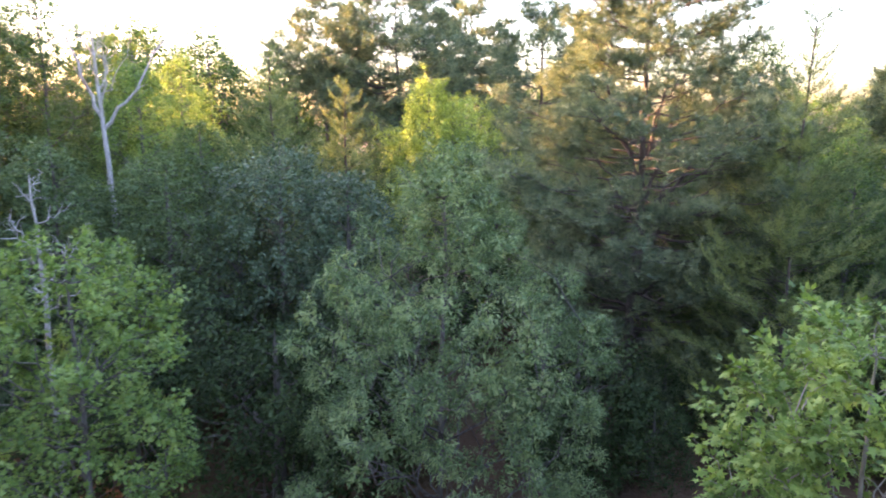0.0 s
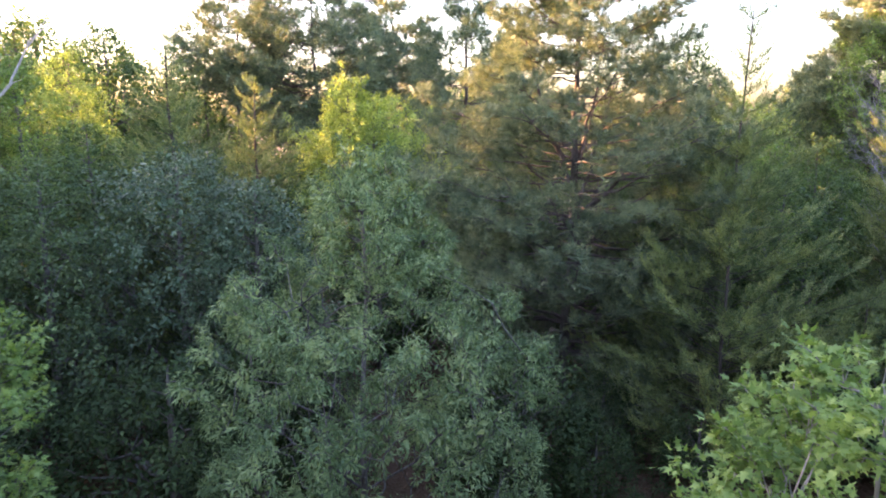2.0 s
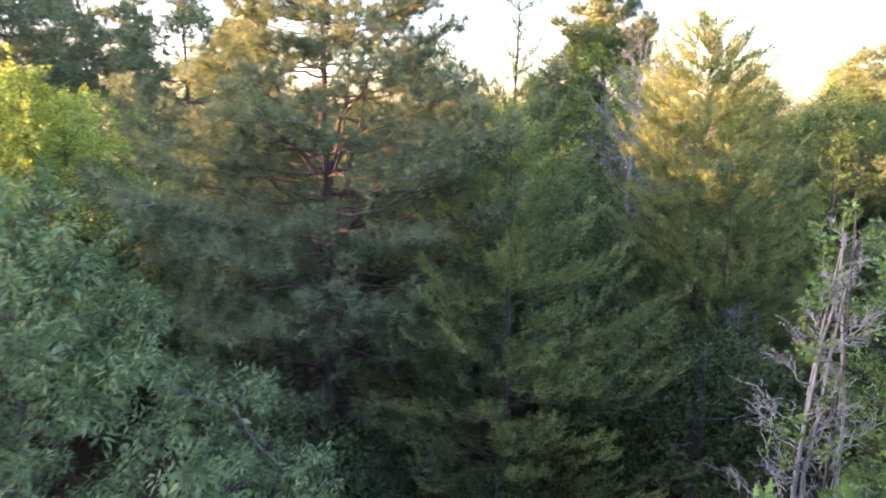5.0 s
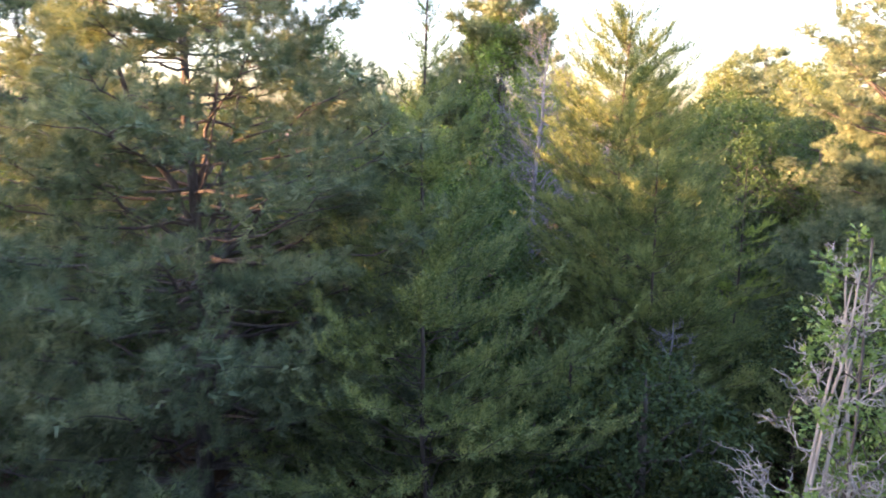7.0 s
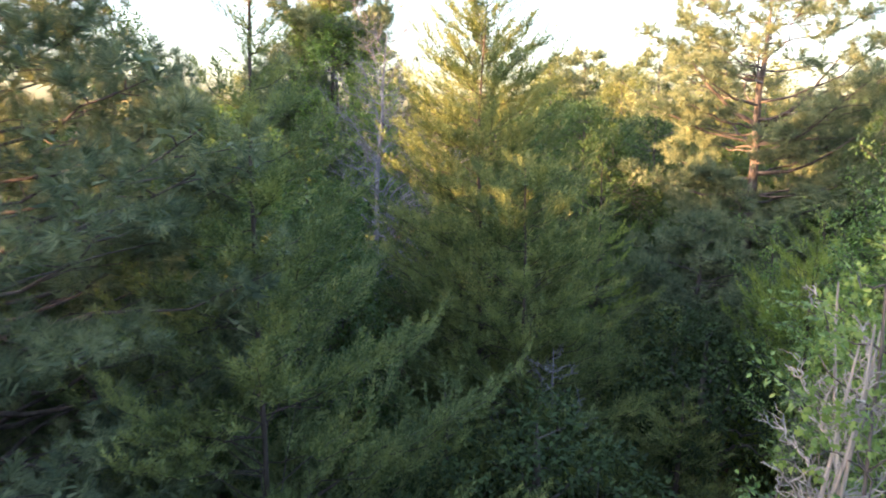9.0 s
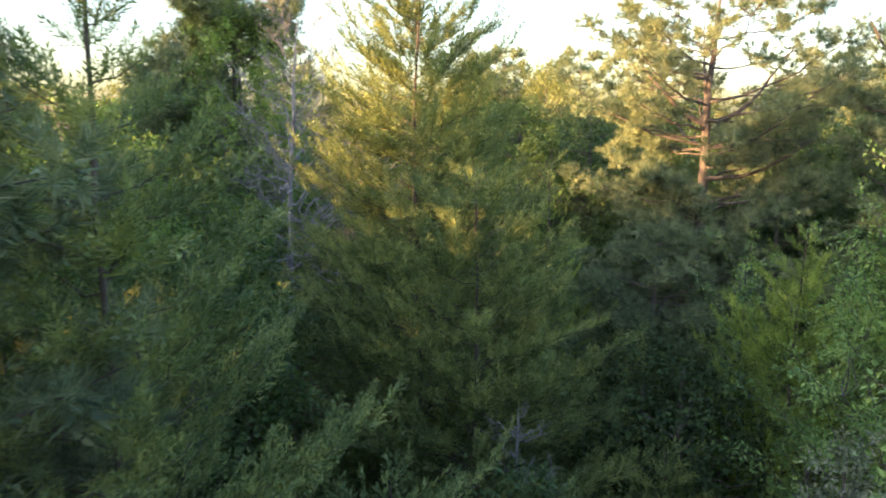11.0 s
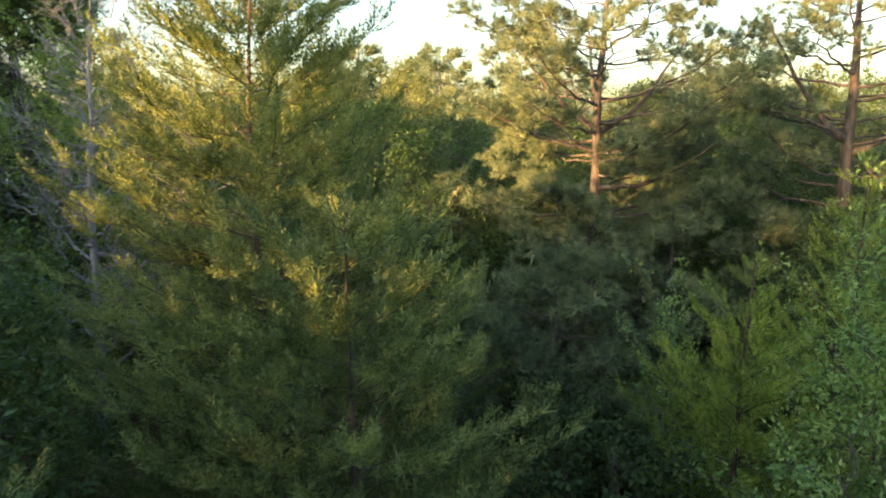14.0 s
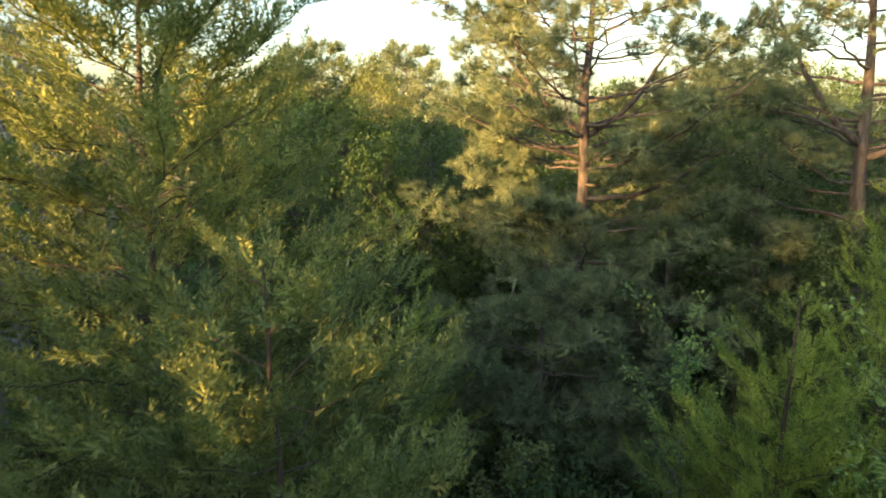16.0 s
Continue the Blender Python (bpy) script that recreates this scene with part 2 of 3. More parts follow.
def bough_rows(prof, n, rng, gaps, jitter=0.10, top=1.0):
    """Height, angle and reach of each bough of a crown with that outline."""
    zs, rs = np.array([p[0] for p in prof], float), np.array([p[1] for p in prof], float)
    grid = np.linspace(zs[0], zs[-1], 300)
    w = np.interp(grid, zs, rs) ** top + 0.25
    z = np.interp((np.arange(n) + rng.random(n)) / n, np.cumsum(w) / w.sum(), grid)
    az = np.arange(n) * 2.39996 + rng.normal(0, 0.3, n)
    keep = np.ones(n, bool)
    for angle, half, low, high in gaps:          # openings that bare trunk and forks, or let dark show
        keep &= ~((np.abs((az - angle + np.pi) % (2 * np.pi) - np.pi) < half) & (z > low) & (z < high))
    z, az = z[keep], az[keep]
    ph = rng.random(2) * 6.28
    r = np.interp(z, zs, rs) * (1 + 0.10 * np.sin(3 * az + ph[0] + z) + 0.07 * np.sin(5 * az + ph[1] - 1.7 * z) + rng.normal(0, jitter, len(z)))
    return z, az, np.maximum(r, 0.12)


def pine(name, label, place, height, prof, seed, boughs=70, clusters=7, tufts=9, tuft=0.36, trunk=0.2, rise=0.3, start=0.38, leaders=(), gaps=(), pads=(), lean=(0, 0),
         leaf="pine", detail=True, group="", puff=0.30, sway=0.012):
    """A pine: level boughs that fork into flat fans, each fork ending in a puff of needle tufts."""
    rng = np.random.default_rng(seed)
    st = Stem(name, label, "tree", group, place, height * 0.985, trunk, rng, PINE_BARK, lean, sway)
    z, az, R = bough_rows(prof, boughs, rng, gaps)
    rows = [(z[i], az[i], R[i], clusters if R[i] > 1.2 else max(3, clusters // 2), puff) for i in range(len(z))]
    rows += [(pz, math.atan2(dy, dx), math.hypot(dx, dy), 12, pr) for dx, dy, pz, pr in pads]
    cen, outs = [], []
    stems = st.leaders(leaders)
    for i, (bz, a, r, nc, pf) in enumerate(rows):
        out, side = np.array([math.cos(a), math.sin(a), 0]), np.array([-math.sin(a), math.cos(a), 0])
        za = max(bz - r * rise * rng.uniform(0.5, 1.3), prof[0][0] * 0.8, 0.4)
        foot = st.on(min(za, st.h * 0.97))
        tip = st.on(bz) * np.array([1, 1, 0]) + np.array([0, 0, bz]) + out * r
        path = bent(foot, tip, -0.07, rng, 9, 0.012)
        r0 = max(0.014, min(st.thick(za) * 0.4, 0.010 + 0.012 * r))
        st.limbs.append(tube(path, np.linspace(r0, 0.009, 9), 6 if detail else 4))
        f = np.linspace(start if i < len(z) else 0.72, 1.0, nc) + rng.normal(0, 0.03, nc)
        for k in range(nc):
            j = min(max(f[k], 0.1), 1.0) * 8
            at = np.array([np.interp(j, np.arange(9), path[:, d]) for d in range(3)])
            lat = (-1 if k % 2 else 1) * r * rng.uniform(0.08, 0.34) * (1.25 - f[k]) / 0.7 * (0 if k == nc - 1 else 1)
            c = at + side * lat + out * abs(lat) * 0.5 + np.array([0, 0, rng.uniform(0.02, 0.22)])
            st.twigs.append(tube(bent(at, c, 0.05, rng, 4, 0.04), np.linspace(0.014, 0.006, 4), 4 if detail else 3))
            cen.append((c, pf * rng.uniform(0.75, 1.25)))
            outs.append(out)
    C, P, O = np.array([c for c, _ in cen]), np.array([p for _, p in cen]), np.array(outs)
    q = np.repeat(np.arange(len(C)), tufts)
    u = unit(rng.normal(0, 1, (len(q), 3)) * np.array([1, 1, 0.75]) + np.array([0, 0, 0.45]) + O[q] * 0.25)
    at = C[q] + u * P[q, None] * rng.uniform(0.35, 1.0, (len(q), 1)) * np.array([1, 1, 0.6])
    crown = [strew("pine" if detail else "far_pine", at, u + np.array([0, 0, 0.45]) + O[q] * 0.25, tuft * rng.uniform(0.75, 1.2, len(q)), rng)]
    k = np.repeat(np.arange(len(C)), 15)         # wide blades added inside each puff to block light
    n = len(k)
    heart = C[k] + unit(rng.normal(0, 1, (n, 3))) * P[k, None] * rng.uniform(0.1, 0.6, (n, 1)) * np.array([1, 1, 0.5])
    crown.append(blades(heart, rng.normal(0, 1, (n, 3)) * np.array([1, 1, 0.5]) + O[k] * 0.3, rng.normal(0, 0.6, (n, 3)) + np.array([0, 0, 0.8]), P[k] * 0.75, P[k] * 0.2, "needle"))
    st.wood(detail)
    part("crown", mesh_of("crown", *joined(crown), LEAF[leaf]), st.root, kind="stuff")
    return st.root


def cedar(name, label, place, height, prof, seed, boughs=200, fronds=15, frond=0.5, trunk=0.08, rise=0.45, start=0.22, gaps=(), lean=(0, 0), leaf="cedar", detail=True, group="",
          droop=0.0, jitter=0.14, category="tree", top=0.6):
    """A red cedar: rising boughs, each a feather of pointed sprays."""
    rng = np.random.default_rng(seed)
    st = Stem(name, label, category, group, place, height * 0.99, trunk, rng, CEDAR_BARK, lean)
    z, az, R = bough_rows(prof, boughs, rng, gaps, jitter, top)
    at, ax, ln = [], [], []
    for i in range(len(z)):
        r = R[i]
        out, side = np.array([math.cos(az[i]), math.sin(az[i]), 0]), np.array([-math.sin(az[i]), math.cos(az[i]), 0])
        za = max(z[i] - r * rise * rng.uniform(0.7, 1.3), 0.25)
        foot = st.on(min(za, st.h * 0.98))
        tip = st.on(z[i]) * np.array([1, 1, 0]) + np.array([0, 0, z[i]]) + out * r + side * rng.normal(0, 0.12) * r
        path = bent(foot, tip, -0.05 + droop, rng, 7, 0.025)
        r0 = max(0.010, min(st.thick(za) * 0.3, 0.006 + 0.010 * r))
        st.limbs.append(tube(path, np.linspace(r0, 0.005, 7), 5 if detail else 3))
        nf = max(4, int(fronds * min(1.0, 0.35 + r / 2.4)))
        f = np.linspace(start if r > 0.8 else 0.05, 1.0, nf)
        tilt = unit(path[-1] - path[-3])
        for k in range(nf):
            j = f[k] * 6
            p = np.array([np.interp(j, np.arange(7), path[:, d]) for d in range(3)])
            s = (-1 if k % 2 else 1) * rng.uniform(0.35, 1.0)
            d = tilt * 0.8 + side * s * (1.15 - f[k]) + np.array([0, 0, rng.uniform(-0.25, 0.6)])
            at.append(p)
            ax.append(d if k < nf - 1 else tilt + np.array([0, 0, 0.35]))
            ln.append(frond * rng.uniform(0.65, 1.25) * (1.12 - 0.42 * f[k]) * min(1.0, 0.45 + r / 2.0))
    at, ax, ln = np.array(at), np.array(ax), np.array(ln)
    k = np.repeat(np.arange(len(at)), 10)        # extra blades round each spray's stem that keep light out
    n = len(k)
    way = unit(ax)[k] + rng.normal(0, 0.3, (n, 3))
    heart = blades(at[k] + unit(ax)[k] * (ln[k] * rng.uniform(-0.1, 0.55, n))[:, None], way, rng.normal(0, 0.6, (n, 3)) + np.array([0, 0, 0.8]), ln[k] * 0.28, ln[k] * 0.042, "needle")
    st.wood(detail)
    sprays = strew("cedar" if detail else "far_cedar", at, ax, ln * (1 if detail else 1.25), rng)
    part("crown", mesh_of("crown", *joined([sprays, heart]), LEAF[leaf]), st.root, kind="stuff")
    return st.root


BROAD = {
    # shape, leaves a twig, leaf length and width, spread of a twig, droop of the leaves
    "sweetgum": dict(leaf="sweetgum", shape="star", per=8, size=0.115, wide=0.1, spread=0.085, droop=0.35),
    "willow_oak": dict(leaf="willow_oak", shape="leaf", per=13, size=0.125, wide=0.026, spread=0.055, droop=0.7),
    "broad": dict(leaf="green", shape="leaf", per=9, size=0.115, wide=0.066, spread=0.11, droop=0.4),
    "vine": dict(leaf="vine", shape="leaf", per=10, size=0.095, wide=0.045, spread=0.10, droop=0.3),
}


def broadleaf(name, label, place, height, prof, species, seed, lobes=120, lobe=0.45, twigs=18, trunk=0.08, limbs=14, leaf=None, size=1.0, rise=0.7, inner=0.25, lean=(0, 0), group="",
              detail=True, shoots=0, shoot=0.5, category="tree", core=16, gaps=(), flat=0.8, bark_mat=None):
    """A broadleaf tree: limbs to leafy domes that face outwards, with hollows between them, and loose shoots beyond."""
    rng = np.random.default_rng(seed)
    sp = BROAD[species]
    st = Stem(name, label, category, group, place, height, trunk, rng, bark_mat or GREY_BARK, lean)
    z, az, R = bough_rows(prof, lobes, rng, gaps, 0.09)
    n = len(z)
    zs = [p[0] for p in prof]
    lr = lobe * rng.uniform(0.6, 1.35, n) * np.clip(R / (2.0 * lobe), 0.4, 1)
    deep = np.where(rng.random(n) < inner, rng.uniform(0.3, 0.75, n), rng.uniform(0.86, 1.0, n))
    rad = np.maximum(R - lr * 0.8, 0.02) * deep
    out = np.column_stack([np.cos(az), np.sin(az), np.zeros(n)])
    cen = st.on(z) * np.array([1, 1, 0]) + out * rad[:, None]
    cen[:, 2] = z
    top = np.clip((z - zs[0]) / (zs[-1] - zs[0]), 0, 1)
    facing = unit(out * (1.1 - 0.75 * top[:, None]) + np.array([0, 0, 1.0]) * (0.25 + 0.9 * top[:, None]))
    order = np.argsort(-rad + rng.normal(0, 0.3 * rad.max(), n))
    paths = []
    for i in order[:limbs]:
        za = max(z[i] - rad[i] * rise * rng.uniform(0.6, 1.3), zs[0] * 0.7, 0.3)
        foot = st.on(min(za, st.h * 0.95))
        path = bent(foot, cen[i], 0.05, rng, 8, 0.035)
        r0 = st.thick(foot[2]) * 0.45
        paths.append(path)
        st.limbs.append(tube(path, np.linspace(r0, max(0.008, r0 * 0.2), 8), 6 if detail else 4))
    allp = np.concatenate(paths + [st.p[st.z > zs[0] * 0.7]])
    for i in order[limbs:]:
        a = allp[np.argmin(np.linalg.norm(allp - cen[i] + np.array([0, 0, 0.3 * rad[i]]), axis=1))]
        k = 5 if detail else 3
        st.twigs.append(tube(bent(a, cen[i], 0.04, rng, k, 0.05), np.linspace(0.018, 0.006, k) * (0.6 + trunk * 2.0), 4 if detail else 3))
    nt = np.maximum(3, (twigs * (lr / lobe) ** 2).astype(int))
    who = np.repeat(np.arange(n), nt)
    u = unit(rng.normal(0, 0.62, (len(who), 3)) + facing[who] * 0.8)
    p = cen[who] + u * rng.uniform(0.72, 1.05, (len(who), 1)) * lr[who, None] * np.array([1, 1, flat])
    ax = unit(u + np.array([0, 0, 0.3]))
    if detail:
        for i in range(len(who)):
            if i % 3 == 0:
                st.twigs.append(tube(bent(cen[who[i]], p[i], 0.05, rng, 3, 0.06), np.linspace(0.009, 0.004, 3), 3))
    if shoots:
        pick = rng.choice(np.argsort(-(z + 0.8 * rad))[: max(shoots, n // 2)], shoots, replace=shoots > n)
        dirs = unit(facing[pick] * 0.7 + np.array([0, 0, 0.55]) + rng.normal(0, 0.25, (shoots, 3)))
        for k in range(shoots):
            a = cen[pick[k]] + dirs[k] * lr[pick[k]] * 0.6
            long = shoot * rng.uniform(0.5, 1.3)
            path = bent(a, a + dirs[k] * long + out[pick[k]] * 0.3 * long + np.array([0, 0, -0.15 * long]), 0.10, rng, 8, 0.02)
            st.twigs.append(tube(path, np.linspace(0.009, 0.003, 8), 4))
            p, ax = np.concatenate([p, path[2:]]), np.concatenate([ax, np.repeat(dirs[k][None], 6, axis=0)])
    q = np.repeat(np.arange(len(p)), sp["per"])
    N, L = len(q), sp["size"] * size
    j = rng.normal(0, 1, (N, 3))
    base = p[q] + j * sp["spread"] * size * 0.6
    way = unit(ax[q] * 0.35 + unit(j) * 0.85 + np.array([0, 0, -sp["droop"]]))
    face = unit(ax[q] * 0.55 + rng.normal(0, 0.4, (N, 3)) + np.array([0, 0, 0.75]))
    shape = sp["shape"] if detail else "needle"
    leaves = [blades(base, way, face, L * rng.uniform(0.65, 1.2, N), sp["wide"] * size * rng.uniform(0.8, 1.2, N), shape)]
    if core:                                     # hidden blades added within each dome so that its inside goes dark
        wk = np.repeat(np.arange(n), core)
        m = len(wk)
        kb = cen[wk] + unit(rng.normal(0, 1, (m, 3))) * rng.uniform(0.1, 0.62, (m, 1)) * lr[wk, None] * np.array([1, 1, flat])
        kl = np.minimum(lr[wk] * 0.55, L * 1.3) * rng.uniform(0.7, 1.1, m)
        leaves.append(blades(kb, rng.normal(0, 1, (m, 3)), rng.normal(0, 0.7, (m, 3)) + np.array([0, 0, 0.8]), kl, kl * 0.5, shape))
    st.wood(detail)
    part("crown", mesh_of("crown", *joined(leaves), LEAF[leaf or sp["leaf"]]), st.root, kind="stuff")
    return st.root


def dead_tree(name, label, place, height, seed, trunk=0.12, limbs=12, reach=1.6, low=0.35, lean=(0, 0), forks=5, mat=None, fan=0.9, crook=0.02, leaders=()):
    """A bare bleached tree: trunk, crooked limbs, and forked twigs on each."""
    rng = np.random.default_rng(seed)
    mat = mat or DEAD_WOOD
    root = tagged(new(name), label, "dead tree")
    root.location = (*place, 0)
    n = 16
    tz = np.linspace(-0.15, height, n)
    sway = np.cumsum(np.cumsum(rng.normal(0, crook * height / 8, (n, 2)), axis=0) * 0.5 + rng.normal(0, crook * height / 5, (n, 2)), axis=0)
    sway -= sway[0]
    tp = np.column_stack([sway[:, 0] + lean[0] * tz / height, sway[:, 1] + lean[1] * tz / height, tz])
    tr = trunk * (1 - np.clip(tz / height, 0, 1)) ** 0.7 + 0.008
    part("trunk", mesh_of("trunk", *tube(tp, tr, 8), mat, True), root)
    for z0, laz, out, z1, r0 in leaders:         # main forks
        a = np.array([np.interp(z0, tz, tp[:, 0]), np.interp(z0, tz, tp[:, 1]), z0])
        b = a + np.array([math.cos(laz) * out, math.sin(laz) * out, z1 - z0])
        path = bent(a, b, -0.06, rng, 9, 0.02)
        fork = part("limb", mesh_of("limb", *tube(path, np.linspace(r0, 0.02, 9), 7), mat, True), root)
        bits = []
        for q in range(7):
            s = rng.integers(3, 9)
            d = unit(unit(b - a) + rng.normal(0, 0.5, 3)) * rng.uniform(0.3, 0.9)
            bits.append(tube(bent(path[s], path[s] + d, 0.05, rng, 5, 0.06), np.linspace(0.02, 0.006, 5), 4))
        part("branchwork", mesh_of("branchwork", *joined(bits), mat, True), fork, kind="stuff")
    for k in range(limbs):
        z = height * (low + (0.97 - low) * (k + rng.random()) / limbs)
        a = np.array([np.interp(z, tz, tp[:, 0]), np.interp(z, tz, tp[:, 1]), z])
        az = k * 2.4 + rng.normal(0, 0.4)
        ln = reach * rng.uniform(0.6, 1.2) * (1.15 - 0.75 * (z / height - low) / (1 - low))
        b = a + np.array([math.cos(az), math.sin(az), fan * rng.uniform(0.4, 1.2)]) * ln * 0.8
        path = bent(a, b, -0.08, rng, 9, 0.05)
        r0 = np.interp(z, tz, tr) * 0.5
        limb = part("limb", mesh_of("limb", *tube(path, np.linspace(r0, 0.006, 9), 6), mat, True), root)
        bits = []
        for q in range(forks):
            s = rng.integers(2, 9)
            c = path[s]
            d = unit(unit(path[-1] - path[0]) * 0.8 + rng.normal(0, 0.6, 3) + np.array([0, 0, 0.35])) * ln * rng.uniform(0.2, 0.5)
            tw = bent(c, c + d, 0.08, rng, 6, 0.07)
            bits.append(tube(tw, np.linspace(0.010, 0.003, 6), 4))
            for w in range(2):
                e = tw[rng.integers(2, 5)]
                d2 = unit(d + rng.normal(0, 0.5, 3) * np.linalg.norm(d)) * np.linalg.norm(d) * rng.uniform(0.3, 0.6)
                bits.append(tube(bent(e, e + d2, 0.05, rng, 4, 0.08), np.linspace(0.007, 0.003, 4), 3))
        part("branchwork", mesh_of("branchwork", *joined(bits), mat, True), limb, kind="stuff")
    return root


# ---- ground ----
def ground():
    xs = np.concatenate([np.linspace(-900, -60, 12), np.linspace(-50, 90, 71), np.linspace(110, 900, 12)])
    ys = np.concatenate([np.linspace(-900, -40, 12), np.linspace(-30, 90, 61), np.linspace(110, 900, 12)])
    v = [(x, y, 0.10 * noise.noise(Vector((x * 0.15, y * 0.15, 3)))) for y in ys for x in xs]
    w = len(xs)
    f = [(j * w + i, j * w + i + 1, (j + 1) * w + i + 1, (j + 1) * w + i) for j in range(len(ys) - 1) for i in range(w - 1)]
    m = bpy.data.materials.new("leaf_litter")
    m.use_nodes = True
    n, l = m.node_tree.nodes, m.node_tree.links
    p = n["Principled BSDF"]
    pos = n.new("ShaderNodeTexCoord")
    a, b = n.new("ShaderNodeTexNoise"), n.new("ShaderNodeTexVoronoi")
    a.inputs["Scale"].default_value, a.inputs["Detail"].default_value = 0.4, 8
    b.inputs["Scale"].default_value = 14
    l.new(pos.outputs["Object"], a.inputs["Vector"]), l.new(pos.outputs["Object"], b.inputs["Vector"])
    r = ramp(n, [(0.3, (0.05, 0.03, 0.018)), (0.55, (0.11, 0.065, 0.035)), (0.75, (0.05, 0.06, 0.02))])
    l.new(a.outputs["Fac"], r.inputs["Fac"])
    l.new(r.outputs["Color"], p.inputs["Base Color"])
    p.inputs["Roughness"].default_value = 0.95
    bump = n.new("ShaderNodeBump")
    bump.inputs["Distance"].default_value = 0.04
    l.new(b.outputs["Distance"], bump.inputs["Height"])
    l.new(bump.outputs[0], p.inputs["Normal"])
    ob = new("ground", mesh_of("ground", np.array(v), np.array(f), m, True))
    return tagged(ob, "brown forest floor of leaf litter and pine straw", "ground", kind="structure")


ground()

# ---- nearest trees ----
broadleaf("sweetgum_tree", "young sweetgum with bright green star-shaped leaves", (4.35, 6.6), 6.6,
          [(2.0, 0.9), (3.5, 1.3), (5.0, 1.5), (5.9, 1.45), (6.4, 1.2), (6.8, 0.75), (6.95, 0.4)], "sweetgum", 11, lobes=190, lobe=0.25, twigs=9, shoots=34, shoot=0.28, trunk=0.035, limbs=22, rise=0.9, core=7, inner=0.2,
          bark_mat=PALE_BARK)
broadleaf("sweetgum_tree", "bushy sweetgum with mid-green leaves in the shade", (-6.2, 10.9), 6.7,
          [(1.2, 1.3), (3.0, 1.75), (4.2, 1.6), (5.2, 2.0), (6.2, 1.5), (6.8, 0.6)], "sweetgum", 12, lobes=125, lobe=0.40, twigs=11, shoots=30, shoot=0.45, trunk=0.07, limbs=16, rise=0.8, core=8)
broadleaf("willow_oak_tree", "grey-green willow oak with narrow drooping leaves", (-0.15, 13.4), 7.9,
          [(0.6, 3.3), (2.0, 3.5), (4.0, 3.1), (5.2, 2.9), (6.3, 2.1), (7.2, 1.4), (8.2, 0.5)], "willow_oak", 13, lobes=270, lobe=0.40, twigs=17, shoots=46, shoot=0.45, trunk=0.06, limbs=26, rise=0.9, core=26, inner=0.35)
pine("loblolly_pine", "large loblolly pine with forked reddish trunk and clumped needles", (6.1, 21.3), 15.0,
     [(1.0, 3.6), (3.6, 3.6), (5.0, 4.0), (6.5, 4.3), (7.5, 4.1), (8.7, 4.2), (9.5, 3.7), (10.5, 2.9), (11.5, 2.5), (13.0, 2.2), (15.0, 0.8)], 14, boughs=165, clusters=9, tufts=7, tuft=0.33, trunk=0.15, puff=0.29, start=0.40,
     gaps=[(-1.85, 0.27, 7.2, 8.9), (-1.85, 0.5, 3.8, 4.7)],
     leaders=[(6.9, 2.9, 1.6, 11.6, 0.09), (7.3, 0.3, 0.9, 11.0, 0.065), (7.2, -1.2, 0.9, 9.6, 0.05), (5.9, -0.4, 2.6, 9.4, 0.075), (6.2, -0.1, 1.2, 10.6, 0.07), (6.6, 3.6, 2.4, 8.4, 0.05)])
cedar("red_cedar", "tall ragged red cedar with a thin sparse top", (9.3, 17.7), 11.6,
      [(0.5, 3.2), (3.0, 3.1), (4.5, 2.7), (6.0, 2.4), (6.8, 1.9), (7.6, 1.3), (9.2, 0.95), (9.8, 0.5), (11.7, 0.3)], 15, boughs=150, fronds=12, frond=0.76, trunk=0.04, start=0.34, top=0.95, jitter=0.22)
cedar("red_cedar", "conical red cedar catching golden evening light", (17.3, 19.6), 12.1,
      [(0.5, 3.0), (3.5, 3.0), (6.0, 2.8), (8.2, 2.2), (9.4, 1.75), (10.5, 1.55), (11.5, 1.1), (12.2, 0.35)], 16, boughs=270, fronds=12, frond=0.68, trunk=0.06, start=0.26, gaps=[(-2.4, 0.2, 7.4, 8.6)])
cedar("red_cedar", "lower red cedar with gold-lit spray tips", (16.3, 17.6), 8.2,
      [(0.5, 2.2), (3.0, 2.4), (5.0, 2.2), (6.5, 1.75), (7.5, 1.1), (8.3, 0.4)], 17, boughs=112, fronds=12, frond=0.78, trunk=0.045, start=0.38, rise=0.6, jitter=0.2)
cedar("red_cedar", "slender cedar spire behind the larger cedars", (22.5, 18.8), 8.0,
      [(0.5, 1.5), (4.0, 1.4), (6.0, 1.0), (7.0, 0.5), (8.1, 0.2)], 18, leaf="young_cedar", boughs=70, fronds=12, frond=0.42, trunk=0.05)
cedar("red_cedar", "young yellow-green cedar with feathery shoots", (20.7, 12.7), 7.1,
      [(0.4, 1.9), (3.0, 1.7), (5.0, 1.3), (6.2, 0.85), (6.8, 0.4), (7.2, 0.12)], 19, boughs=90, fronds=12, frond=0.6, trunk=0.045, rise=0.8, leaf="young_cedar")
